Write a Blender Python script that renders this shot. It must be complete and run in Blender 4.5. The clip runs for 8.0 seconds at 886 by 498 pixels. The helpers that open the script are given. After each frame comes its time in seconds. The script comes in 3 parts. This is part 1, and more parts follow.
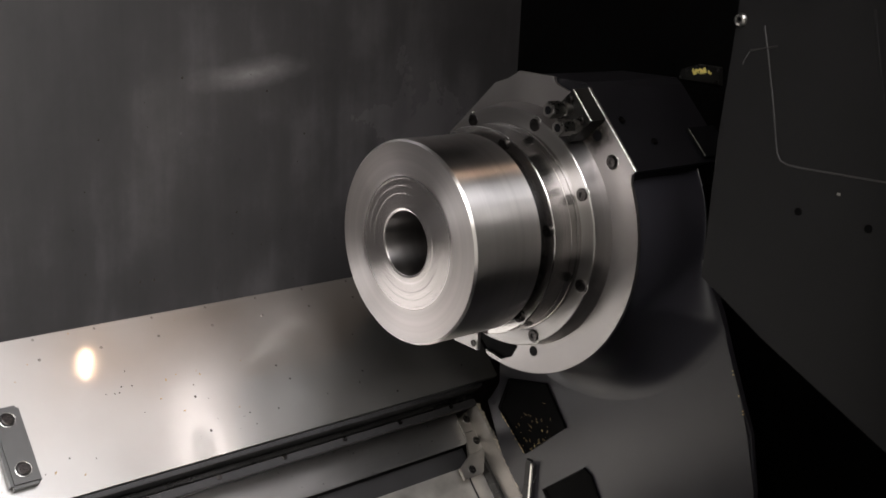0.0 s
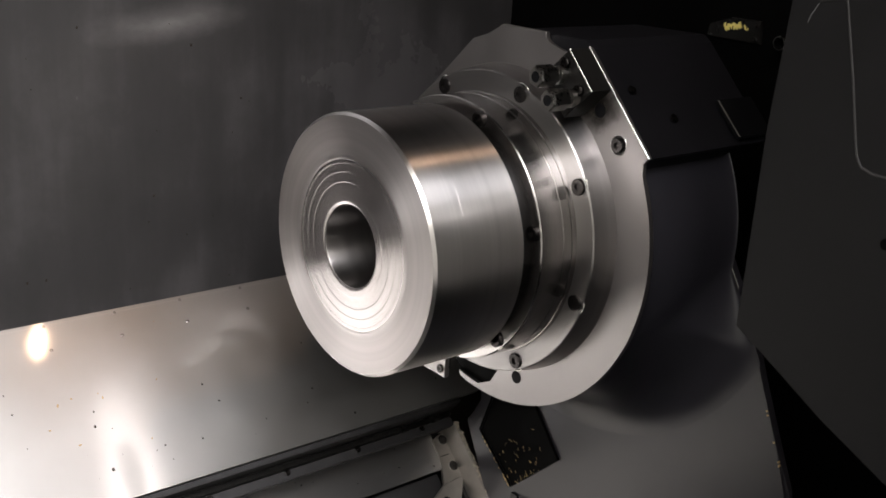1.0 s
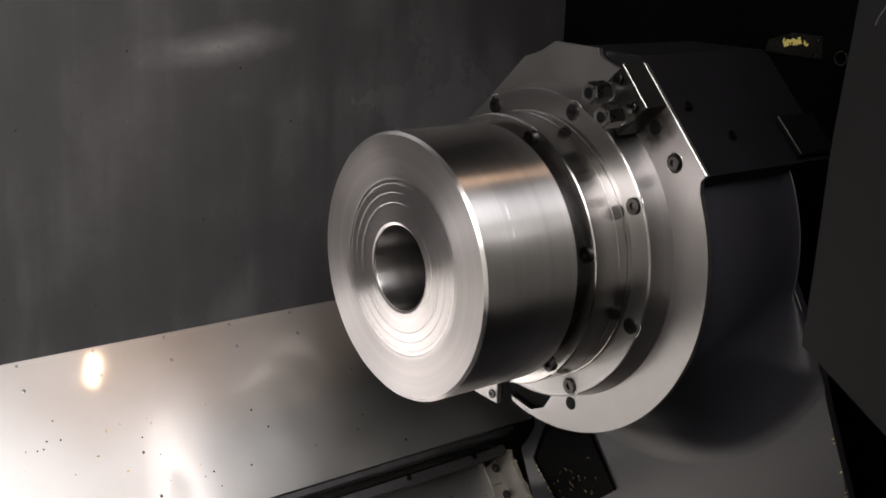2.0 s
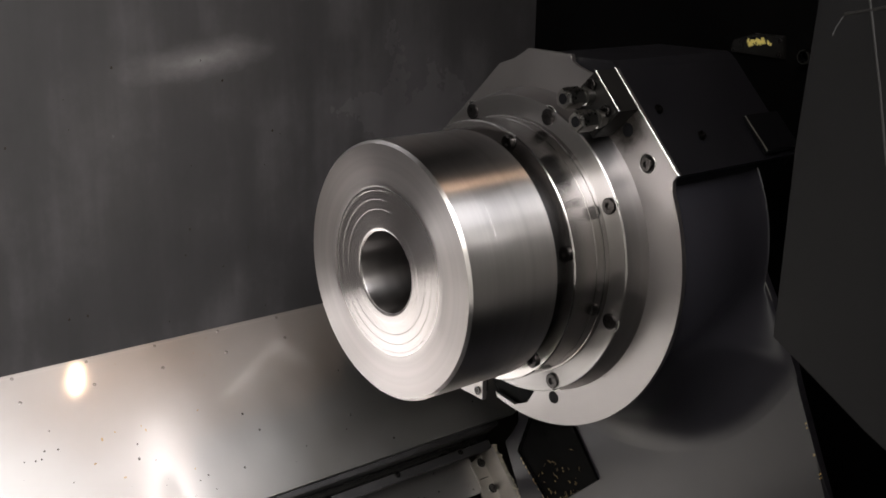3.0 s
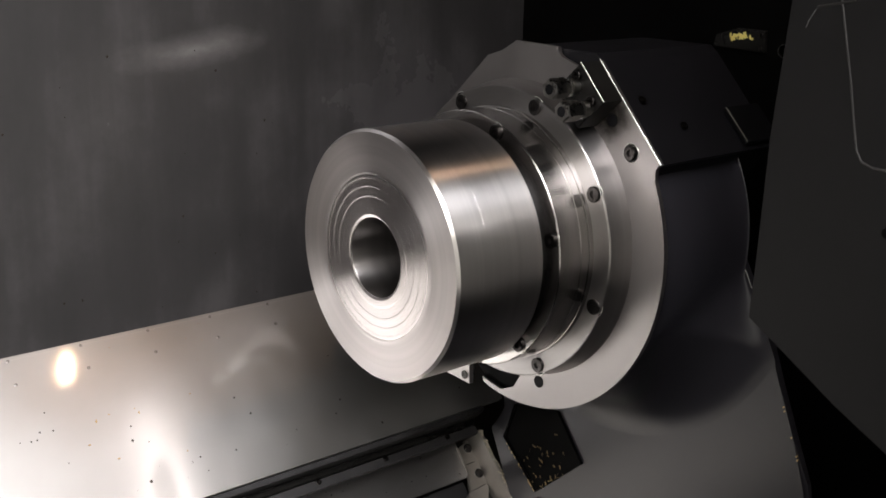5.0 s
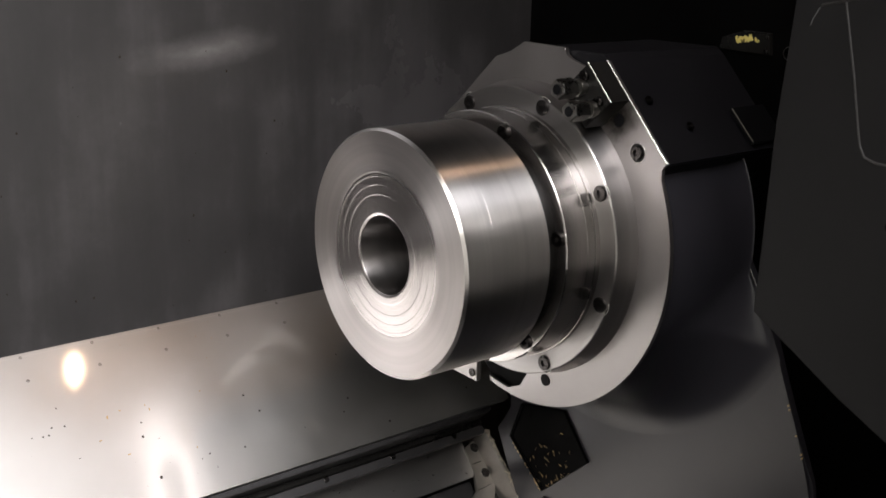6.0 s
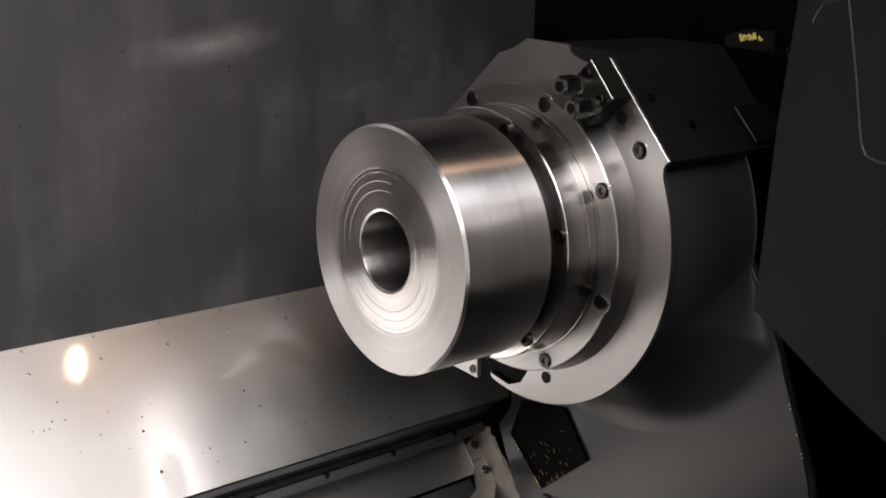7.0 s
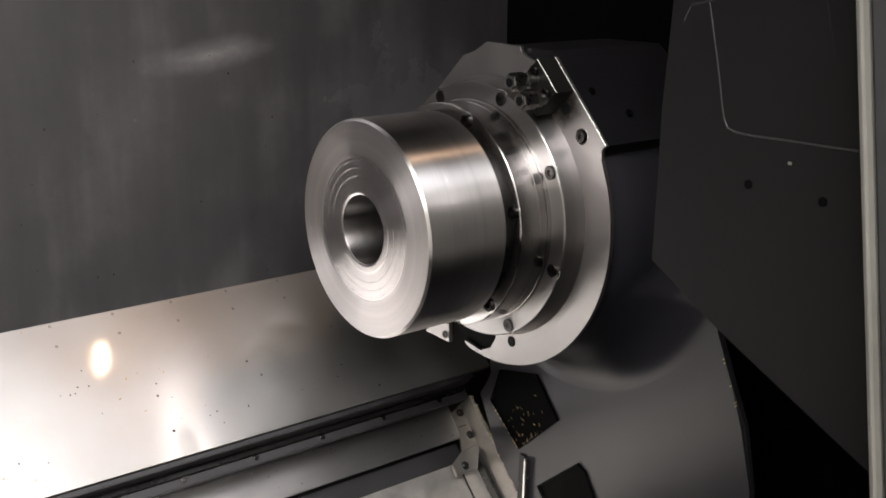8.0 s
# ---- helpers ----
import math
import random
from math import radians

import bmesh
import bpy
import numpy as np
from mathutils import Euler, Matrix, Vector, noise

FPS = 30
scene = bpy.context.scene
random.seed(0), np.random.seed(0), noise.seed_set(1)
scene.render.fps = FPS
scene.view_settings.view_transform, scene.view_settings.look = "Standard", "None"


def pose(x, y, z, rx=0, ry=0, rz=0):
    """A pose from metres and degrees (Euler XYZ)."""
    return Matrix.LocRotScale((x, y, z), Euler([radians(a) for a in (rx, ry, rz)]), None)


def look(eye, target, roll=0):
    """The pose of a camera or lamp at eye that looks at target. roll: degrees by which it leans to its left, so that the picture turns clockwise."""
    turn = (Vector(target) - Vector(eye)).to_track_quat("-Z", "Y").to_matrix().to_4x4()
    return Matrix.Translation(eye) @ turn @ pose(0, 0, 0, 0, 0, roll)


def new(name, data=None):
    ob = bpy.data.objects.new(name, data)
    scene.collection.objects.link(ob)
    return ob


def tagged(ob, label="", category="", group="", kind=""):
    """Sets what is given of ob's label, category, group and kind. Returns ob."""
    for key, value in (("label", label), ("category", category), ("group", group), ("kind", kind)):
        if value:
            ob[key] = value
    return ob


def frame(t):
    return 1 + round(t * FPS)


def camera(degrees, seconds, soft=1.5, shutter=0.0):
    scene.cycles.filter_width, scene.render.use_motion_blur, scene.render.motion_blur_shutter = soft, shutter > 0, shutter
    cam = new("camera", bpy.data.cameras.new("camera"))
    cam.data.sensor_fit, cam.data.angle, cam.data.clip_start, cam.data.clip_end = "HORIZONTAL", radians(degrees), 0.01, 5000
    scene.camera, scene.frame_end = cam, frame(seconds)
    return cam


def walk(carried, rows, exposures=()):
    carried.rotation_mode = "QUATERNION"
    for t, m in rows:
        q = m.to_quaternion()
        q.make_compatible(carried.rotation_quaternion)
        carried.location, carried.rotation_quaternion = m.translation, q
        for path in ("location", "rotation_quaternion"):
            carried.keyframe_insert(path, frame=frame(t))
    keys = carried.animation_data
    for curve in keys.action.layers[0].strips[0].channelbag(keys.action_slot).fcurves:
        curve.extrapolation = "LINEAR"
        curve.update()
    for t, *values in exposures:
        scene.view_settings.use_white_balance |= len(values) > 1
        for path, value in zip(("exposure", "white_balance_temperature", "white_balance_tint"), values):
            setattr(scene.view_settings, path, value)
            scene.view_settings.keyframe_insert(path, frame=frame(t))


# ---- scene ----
cam = camera(43.63, 8.0, soft=1.7)
ROWS = [
    (0, -0.6656, -0.7922, 1.3597, 75.645, -2.396, -41.311),
    (0.2, -0.6022, -0.7411, 1.3570, 76.670, -3.975, -41.014),
    (0.3, -0.5723, -0.7211, 1.3564, 76.517, -3.843, -41.094),
    (0.5, -0.5227, -0.6841, 1.3540, 75.374, -3.811, -41.221),
    (0.7, -0.4948, -0.6633, 1.3500, 74.046, -2.992, -41.321),
    (1, -0.4699, -0.6404, 1.3440, 72.920, -2.952, -40.239),
    (1.2, -0.3777, -0.5706, 1.3041, 73.808, -2.082, -37.992),
    (1.3, -0.3496, -0.5350, 1.2872, 74.491, -2.829, -37.580),
    (1.5, -0.3532, -0.5296, 1.2859, 74.608, -1.010, -38.065),
    (1.7, -0.3465, -0.5413, 1.2859, 74.899, -0.136, -35.795),
    (1.8, -0.3649, -0.5533, 1.2965, 74.749, -0.551, -36.158),
    (2, -0.4575, -0.6298, 1.3326, 74.372, -1.958, -37.615),
    (2.2, -0.4734, -0.6457, 1.3436, 74.031, -0.995, -38.526),
    (3.3, -0.4818, -0.6439, 1.3449, 74.298, -0.822, -39.524),
    (3.5, -0.4793, -0.6431, 1.3408, 74.239, -1.049, -39.417),
    (4, -0.4857, -0.6469, 1.3421, 74.292, -1.407, -39.783),
    (4.5, -0.4910, -0.6545, 1.3417, 74.244, -1.164, -39.929),
    (4.7, -0.4934, -0.6581, 1.3437, 74.022, -1.194, -39.909),
    (5.8, -0.5014, -0.6678, 1.3424, 74.183, -1.159, -40.184),
    (6, -0.5041, -0.6693, 1.3396, 74.392, -1.294, -39.639),
    (6.5, -0.5040, -0.6718, 1.3410, 74.608, -1.108, -39.441),
    (7, -0.5023, -0.6705, 1.3384, 74.273, -1.614, -39.340),
    (7.5, -0.5016, -0.6930, 1.3395, 74.193, -1.952, -38.668),
    (7.8, -0.5182, -0.7464, 1.3398, 74.503, -0.677, -38.344),
    (8, -0.5479, -0.8007, 1.3455, 74.763, -0.202, -38.477),
]
walk(cam, [(t, pose(x, y, z, a, b, c)) for t, x, y, z, a, b, c in ROWS],
     exposures=((0, -0.03), (0.5, 0.10), (1.5, 0.08), (2.0, 0.13), (7.0, 0.15), (7.5, 0.19), (8.0, 0.28)))

# ---- light ----
AX = 1.1  # height of the spindle axis
world = bpy.data.worlds.new("workshop_air")
scene.world = world
world.use_nodes = True
world.node_tree.nodes["Background"].inputs[0].default_value = (0.75, 0.8, 0.9, 1)
world.node_tree.nodes["Background"].inputs[1].default_value = 0.004


def area_lamp(name, m, sx, sy, watts, colour):
    data = bpy.data.lights.new(name, "AREA")
    data.shape, data.size, data.size_y = "RECTANGLE", sx, sy
    data.energy, data.color = watts, colour
    ob = new(name, data)
    ob.matrix_world = m
    return ob


# bright shop light above the operator, seen through the open top, two added fill lights, and the warm lamp under the
# roof of the machine
TUBE = Vector((-0.80, -1.51, 2.965))
area_lamp("shop_light", look(TUBE, (-0.80, 0.0, 1.1)), 2.8, 0.90, 88, (1.0, 0.985, 1.04))
# unseen broad fill, added to brighten the workpiece face and the back wall
area_lamp("far_fill_light", look((-2.7, -2.4, 3.55), (-2.7, -2.4, 0)), 4.4, 3.4, 184, (1.0, 0.972, 0.90))
# unseen fill, added to light the shop that the back wall's gloss mirrors
area_lamp("rear_fill_light", look((-1.2, -4.3, 3.55), (-1.2, -4.3, 0)), 3.0, 0.6, 150, (1.0, 0.95, 0.92))
LAMP = Vector((0.222, -0.266, 1.965))
warm = bpy.data.lights.new("work_lamp_light", "AREA")
warm.shape, warm.size, warm.size_y, warm.energy, warm.color = "ELLIPSE", 0.022, 0.056, 0.40, (1.0, 0.65, 0.42)
warm_ob = new("work_lamp_light", warm)
lamp_z = (LAMP - Vector((-0.1, 0.25, 0.95))).normalized()
lamp_y = Vector((-0.1864, -0.9185, -0.3487))   # long side of the lens
lamp_x = lamp_y.cross(lamp_z)
warm_ob.matrix_world = Matrix.Translation(LAMP) @ Matrix((lamp_x, lamp_y, lamp_z)).transposed().to_4x4()

# ---- materials ----
WALL_Y = 0.258   # the back wall
def base_material(name, colour, rough, metal=0.0, **extra):
    m = bpy.data.materials.new(name)
    m.use_nodes = True
    b = m.node_tree.nodes["Principled BSDF"]
    b.inputs["Base Color"].default_value = (*colour, 1)
    b.inputs["Roughness"].default_value = rough
    b.inputs["Metallic"].default_value = metal
    for key, value in extra.items():
        b.inputs[key.replace("_", " ")].default_value = value
    return m, m.node_tree.nodes, m.node_tree.links, b


def ramp(nodes, links, source, stops):
    r = nodes.new("ShaderNodeValToRGB")
    while len(r.color_ramp.elements) < len(stops):
        r.color_ramp.elements.new(0.5)
    for e, (at, c) in zip(r.color_ramp.elements, stops):
        e.position, e.color = at, ((c, c, c, 1) if isinstance(c, float) else (*c, 1))
    links.new(source, r.inputs[0])
    return r.outputs[0]


def noise_of(nodes, links, vector, scale, detail=4.0, rough=0.55):
    n = nodes.new("ShaderNodeTexNoise")
    n.inputs["Scale"].default_value, n.inputs["Detail"].default_value, n.inputs["Roughness"].default_value = scale, detail, rough
    links.new(vector, n.inputs["Vector"])
    return n.outputs["Fac"]


def mapped(nodes, links, scale):
    tc, mp = nodes.new("ShaderNodeTexCoord"), nodes.new("ShaderNodeMapping")
    mp.inputs["Scale"].default_value = scale
    links.new(tc.outputs["Object"], mp.inputs["Vector"])
    return mp.outputs["Vector"]


def bump(nodes, links, b, height, strength, distance):
    k = nodes.new("ShaderNodeBump")
    k.inputs["Strength"].default_value, k.inputs["Distance"].default_value = strength, distance
    links.new(height, k.inputs["Height"])
    links.new(k.outputs["Normal"], b.inputs["Normal"])


def turned_steel(name, colour, rough, aniso, inner=None):
    """Lathe-turned steel round the X axis: fine rings in the relief and the gloss."""
    m, nodes, links, b = base_material(name, colour, rough, 1.0)
    tan = nodes.new("ShaderNodeTangent")
    tan.direction_type, tan.axis = "RADIAL", "X"
    links.new(tan.outputs[0], b.inputs["Tangent"])
    b.inputs["Anisotropic"].default_value = aniso
    b.inputs["Anisotropic Rotation"].default_value = 0.25
    tc, sep = nodes.new("ShaderNodeTexCoord"), nodes.new("ShaderNodeSeparateXYZ")
    links.new(tc.outputs["Object"], sep.inputs[0])
    yz = nodes.new("ShaderNodeCombineXYZ")
    links.new(sep.outputs[1], yz.inputs[1])
    links.new(sep.outputs[2], yz.inputs[2])
    length = nodes.new("ShaderNodeVectorMath")
    length.operation = "LENGTH"
    links.new(yz.outputs[0], length.inputs[0])
    ring = nodes.new("ShaderNodeCombineXYZ")
    links.new(sep.outputs[0], ring.inputs[0])
    links.new(length.outputs["Value"], ring.inputs[1])
    fine = noise_of(nodes, links, ring.outputs[0], 900, 2)
    broad = noise_of(nodes, links, ring.outputs[0], 120, 3)
    smudge = noise_of(nodes, links, tc.outputs["Object"], 22, 5)
    mix = nodes.new("ShaderNodeMath")
    mix.operation = "MULTIPLY_ADD"
    links.new(broad, mix.inputs[0])
    mix.inputs[1].default_value = 0.5
    links.new(smudge, mix.inputs[2])
    links.new(ramp(nodes, links, mix.outputs[0], [(0.5, rough * 0.92), (1.0, min(1.0, rough * 1.15))]), b.inputs["Roughness"])
    if inner:   # a finer finish round the hole
        links.new(ramp(nodes, links, length.outputs["Value"], [(0.050, inner), (0.066, inner * 1.1), (0.070, rough)]), b.inputs["Roughness"])
    tint = ramp(nodes, links, broad, [(0.3, tuple(c * 0.86 for c in colour)), (0.7, colour)])
    links.new(tint, b.inputs["Base Color"])
    bump(nodes, links, b, fine, 0.007, 0.0004)
    return m


def worn(name, colour, rough, metal=0.0, grain=60.0, vary=0.25, relief=0.08, stretch=(1, 1, 1), **extra):
    """Paint or metal with stains and grain at two scales."""
    m, nodes, links, b = base_material(name, colour, rough, metal, **extra)
    v = mapped(nodes, links, stretch)
    small, large = noise_of(nodes, links, v, grain, 6), noise_of(nodes, links, v, grain / 9, 4)
    mix = nodes.new("ShaderNodeMath")
    mix.operation = "MULTIPLY_ADD"
    links.new(small, mix.inputs[0])
    mix.inputs[1].default_value = 0.45
    links.new(large, mix.inputs[2])
    lo, hi = tuple(c * (1 - vary) for c in colour), tuple(min(1, c * (1 + vary)) for c in colour)
    links.new(ramp(nodes, links, mix.outputs[0], [(0.45, lo), (1.0, hi)]), b.inputs["Base Color"])
    links.new(ramp(nodes, links, mix.outputs[0], [(0.5, rough * 0.8), (0.95, min(1.0, rough * 1.25))]), b.inputs["Roughness"])
    if relief:
        bump(nodes, links, b, small, relief, 0.002)
    return m


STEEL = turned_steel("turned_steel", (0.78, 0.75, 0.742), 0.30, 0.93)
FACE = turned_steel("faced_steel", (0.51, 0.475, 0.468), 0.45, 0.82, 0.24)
COLLAR = turned_steel("ground_collar_steel", (0.47, 0.45, 0.44), 0.18, 0.88)
FLANGE = turned_steel("dull_flange_steel", (0.34, 0.325, 0.32), 0.32, 0.70)
# the workpiece's steel, darkened to carry the shade inside the hole
BORE = turned_steel("shaded_bore_steel", (0.20, 0.19, 0.185), 0.30, 0.5)
PLATE = worn("ground_plate_steel", (0.355, 0.335, 0.330), 0.40, 1.0, 40, 0.12, 0.02)
SCREW = worn("blackened_screw_steel", (0.05, 0.046, 0.045), 0.26, 1.0, 300, 0.3, 0.05)
BRIGHT = worn("bright_steel", (0.62, 0.61, 0.58), 0.25, 1.0, 200, 0.15, 0.03)
OLD_STEEL = worn("stained_fitting_steel", (0.26, 0.25, 0.235), 0.30, 1.0, 260, 0.4, 0.08)
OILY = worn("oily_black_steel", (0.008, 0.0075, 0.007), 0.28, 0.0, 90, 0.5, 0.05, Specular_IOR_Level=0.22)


def wall_paint():
    """Dark paint with cloudy smears and run-down streaks in its gloss."""
    m, nodes, links, bs = base_material("dark_grey_wall_paint", (0.036, 0.0355, 0.035), 0.44, 0.0, Specular_IOR_Level=0.9, Coat_Weight=0.6)
    runs = noise_of(nodes, links, mapped(nodes, links, (9, 9, 0.9)), 3.0, 5, 0.6)
    cloud = noise_of(nodes, links, mapped(nodes, links, (1, 1, 0.8)), 7, 6, 0.65)
    mix = nodes.new("ShaderNodeMath")
    mix.operation = "MULTIPLY_ADD"
    links.new(runs, mix.inputs[0])
    mix.inputs[1].default_value = 0.6
    links.new(cloud, mix.inputs[2])
    paint = ramp(nodes, links, mix.outputs[0], [(0.52, (0.0105, 0.0099, 0.0103)), (0.78, (0.024, 0.0225, 0.0233)), (1.0, (0.054, 0.0506, 0.0524))])
    # a pale patch on the paint, stretched sideways, with torn edges
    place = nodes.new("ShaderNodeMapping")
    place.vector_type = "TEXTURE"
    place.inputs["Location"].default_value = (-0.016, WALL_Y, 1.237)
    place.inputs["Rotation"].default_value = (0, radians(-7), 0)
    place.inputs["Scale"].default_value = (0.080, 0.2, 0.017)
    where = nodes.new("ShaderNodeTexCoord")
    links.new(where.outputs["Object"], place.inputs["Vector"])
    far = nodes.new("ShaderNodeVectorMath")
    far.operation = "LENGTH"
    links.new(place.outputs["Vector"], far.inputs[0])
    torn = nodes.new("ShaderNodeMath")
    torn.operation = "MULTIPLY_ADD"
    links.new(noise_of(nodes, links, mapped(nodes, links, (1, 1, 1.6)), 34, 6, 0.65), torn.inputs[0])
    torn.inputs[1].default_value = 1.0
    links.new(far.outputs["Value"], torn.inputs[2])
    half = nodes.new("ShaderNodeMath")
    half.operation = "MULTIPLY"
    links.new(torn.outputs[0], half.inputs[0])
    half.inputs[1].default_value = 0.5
    pale_patch = ramp(nodes, links, half.outputs[0], [(0.28, 0.80), (0.48, 0.34), (0.78, 0.0)])
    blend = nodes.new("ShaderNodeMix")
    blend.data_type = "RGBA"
    links.new(pale_patch, blend.inputs["Factor"])
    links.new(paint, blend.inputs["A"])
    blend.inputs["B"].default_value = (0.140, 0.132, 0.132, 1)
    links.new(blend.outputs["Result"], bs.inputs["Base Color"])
    links.new(ramp(nodes, links, mix.outputs[0], [(0.55, 0.52), (1.0, 0.40)]), bs.inputs["Roughness"])
    links.new(ramp(nodes, links, cloud, [(0.35, 0.16), (0.65, 0.28)]), bs.inputs["Coat Roughness"])
    bump(nodes, links, bs, noise_of(nodes, links, mapped(nodes, links, (1, 1, 1)), 70, 3), 0.01, 0.001)
    return m


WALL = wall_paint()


def sheet_steel():
    """Stainless sheet: a brushed, soft reflection with a clear oily film over it."""
    m = worn("brushed_stainless_sheet", (0.535, 0.525, 0.508), 0.43, 0.98, 14, 0.14, 0.004)
    nodes, links = m.node_tree.nodes, m.node_tree.links
    film = nodes.new("ShaderNodeBsdfPrincipled")
    film.inputs["Base Color"].default_value = (0.62, 0.60, 0.57, 1)
    film.inputs["Metallic"].default_value, film.inputs["Roughness"].default_value = 1.0, 0.06
    mix = nodes.new("ShaderNodeMixShader")
    v = mapped(nodes, links, (1, 1, 1))
    links.new(ramp(nodes, links, noise_of(nodes, links, v, 5, 5), [(0.3, 0.065), (0.75, 0.105)]), mix.inputs[0])
    links.new(nodes["Principled BSDF"].outputs[0], mix.inputs[1])
    links.new(film.outputs[0], mix.inputs[2])
    links.new(mix.outputs[0], nodes["Material Output"].inputs[0])
    return m


PANEL = sheet_steel()
HEAD = worn("satin_grey_casting_paint", (0.0168, 0.0160, 0.0196), 0.30, 0.0, 9, 0.45, 0.012, (1, 1, 1), Specular_IOR_Level=0.42)
# darker copy of the casting paint: the cover's shade is in the colour
SATIN = worn("shaded_casting_paint", (0.0075, 0.0072, 0.0085), 0.36, 0.0, 14, 0.4, 0.012, Specular_IOR_Level=0.24)
BLACK = worn("black_casting_paint", (0.004, 0.004, 0.0045), 0.45, 0.0, 40, 0.3, 0.02, Specular_IOR_Level=0.08)
DOOR = worn("charcoal_sheet_paint", (0.0046, 0.0043, 0.0044), 0.5, 0.0, 30, 0.2, 0.03, Specular_IOR_Level=0.18)
RUBBER = worn("black_rubber", (0.02, 0.019, 0.02), 0.55, 0.0, 120, 0.3, 0.1)
COVER = worn("smeared_way_cover_steel", (0.52, 0.505, 0.50), 0.33, 1.0, 25, 0.35, 0.03, (0.35, 1, 1))
CAST = worn("bare_bracket_steel", (0.63, 0.60, 0.56), 0.52, 1.0, 90, 0.25, 0.05)
BRACKET = worn("oiled_bracket_steel", (0.33, 0.31, 0.29), 0.50, 1.0, 90, 0.3, 0.05)
# near-black that puts deep shade into the colour of recesses and end wall
PIT = worn("shade_black_paint", (0.0016, 0.0015, 0.0015), 0.5, 0.0, 70, 0.5, 0.05, Specular_IOR_Level=0.03)
CHIP = worn("brass_coloured_chip", (0.42, 0.30, 0.15), 0.35, 0.9, 400, 0.4, 0.1)
GRIME = worn("dried_coolant_crust", (0.42, 0.37, 0.29), 0.8, 0.0, 200, 0.4, 0.2)
SHOP = worn("workshop_wall_paint", (0.58, 0.575, 0.555), 0.8, 0.0, 3, 0.1, 0.0)
SHOP_FLOOR = worn("concrete_floor", (0.40, 0.39, 0.38), 0.6, 0.0, 5, 0.2, 0.05)
LABEL = worn("yellow_label_paint", (0.75, 0.62, 0.18), 0.5, 0.0, 50, 0.1, 0.0)
DROP = worn("dark_oil", (0.045, 0.037, 0.03), 0.07, 0.0, 300, 0.3, 0.0)
# door paint made lighter, for the light that the pressed bead catches
BEAD = worn("lit_bead_paint", (0.015, 0.014, 0.0135), 0.40, 0.0, 60, 0.2, 0.02)
GREY = worn("grey_block_paint", (0.062, 0.061, 0.060), 0.45, 0.0, 60, 0.25, 0.04)
GREY_BAR = worn("worn_grey_edge_trim", (0.13, 0.125, 0.11), 0.5, 0.0, 60, 0.2, 0.03)


# ---- mesh helpers ----
def part(name, bm, material, parent=None, label="", at=None, smooth=None):
    """Link a bmesh as one mesh object, under a parent if there is one."""
    me = bpy.data.meshes.new(name)
    bmesh.ops.recalc_face_normals(bm, faces=bm.faces)
    if smooth is not None:
        for f in bm.faces:
            f.smooth = True
        for e in bm.edges:
            if len(e.link_faces) == 2 and e.calc_face_angle(0) > radians(smooth):
                e.smooth = False
    bm.to_mesh(me)
    bm.free()
    me.materials.append(material)
    ob = new(name, me)
    if at is not None:
        ob.matrix_local = at
    if parent is not None:
        ob.parent = parent
    if label:
        ob["label"] = label
    return ob


def again(ob, parent, at):
    """Another object on the same mesh."""
    c = bpy.data.objects.new(ob.name, ob.data)
    scene.collection.objects.link(c)
    c.parent = parent
    c.matrix_local = at
    return c


def thing(name, at, label, category, group="", kind=""):
    e = new(name)
    e.empty_display_size = 0.05
    e.matrix_local = at
    return tagged(e, label, category, group, kind)


def revolve(profile, seg=128, closed=False):
    """A body of revolution round X from (x, r) pairs."""
    bm = bmesh.new()
    rings = []
    for x, r in profile:
        rings.append([bm.verts.new((x, r * math.cos(2 * math.pi * k / seg), r * math.sin(2 * math.pi * k / seg))) for k in range(seg)])
    pairs = list(zip(rings, rings[1:]))
    if closed:
        pairs.append((rings[-1], rings[0]))
    for a, b in pairs:
        for k in range(seg):
            bm.faces.new((a[k], a[(k + 1) % seg], b[(k + 1) % seg], b[k]))
    return bm


def box(x0, x1, y0, y1, z0, z1, bevel=0.0):
    bm = bmesh.new()
    bmesh.ops.create_cube(bm, size=1.0)
    for v in bm.verts:
        v.co = ((x0 + x1) / 2 + v.co.x * (x1 - x0), (y0 + y1) / 2 + v.co.y * (y1 - y0), (z0 + z1) / 2 + v.co.z * (z1 - z0))
    if bevel:
        bmesh.ops.bevel(bm, geom=bm.edges[:], offset=bevel, segments=2, affect="EDGES")
    return bm


def prism(outline, x0, x1, bevel=0.0):
    """A plate with an outline of (y, z) pairs, from x0 to x1; bevelled edges on its x0 side."""
    bm = bmesh.new()
    front = [bm.verts.new((x0, y, z)) for y, z in outline]
    back = [bm.verts.new((x1, y, z)) for y, z in outline]
    n = len(outline)
    f = bm.faces.new(front)
    bm.faces.new(back[::-1])
    for k in range(n):
        bm.faces.new((front[k], back[k], back[(k + 1) % n], front[(k + 1) % n]))
    if bevel:
        bmesh.ops.bevel(bm, geom=list(f.edges), offset=bevel, segments=2, affect="EDGES")
    return bm


def arc(cy, cz, r, a0, a1, n):
    return [(cy + r * math.cos(radians(a0 + (a1 - a0) * k / n)), cz + r * math.sin(radians(a0 + (a1 - a0) * k / n))) for k in range(n + 1)]


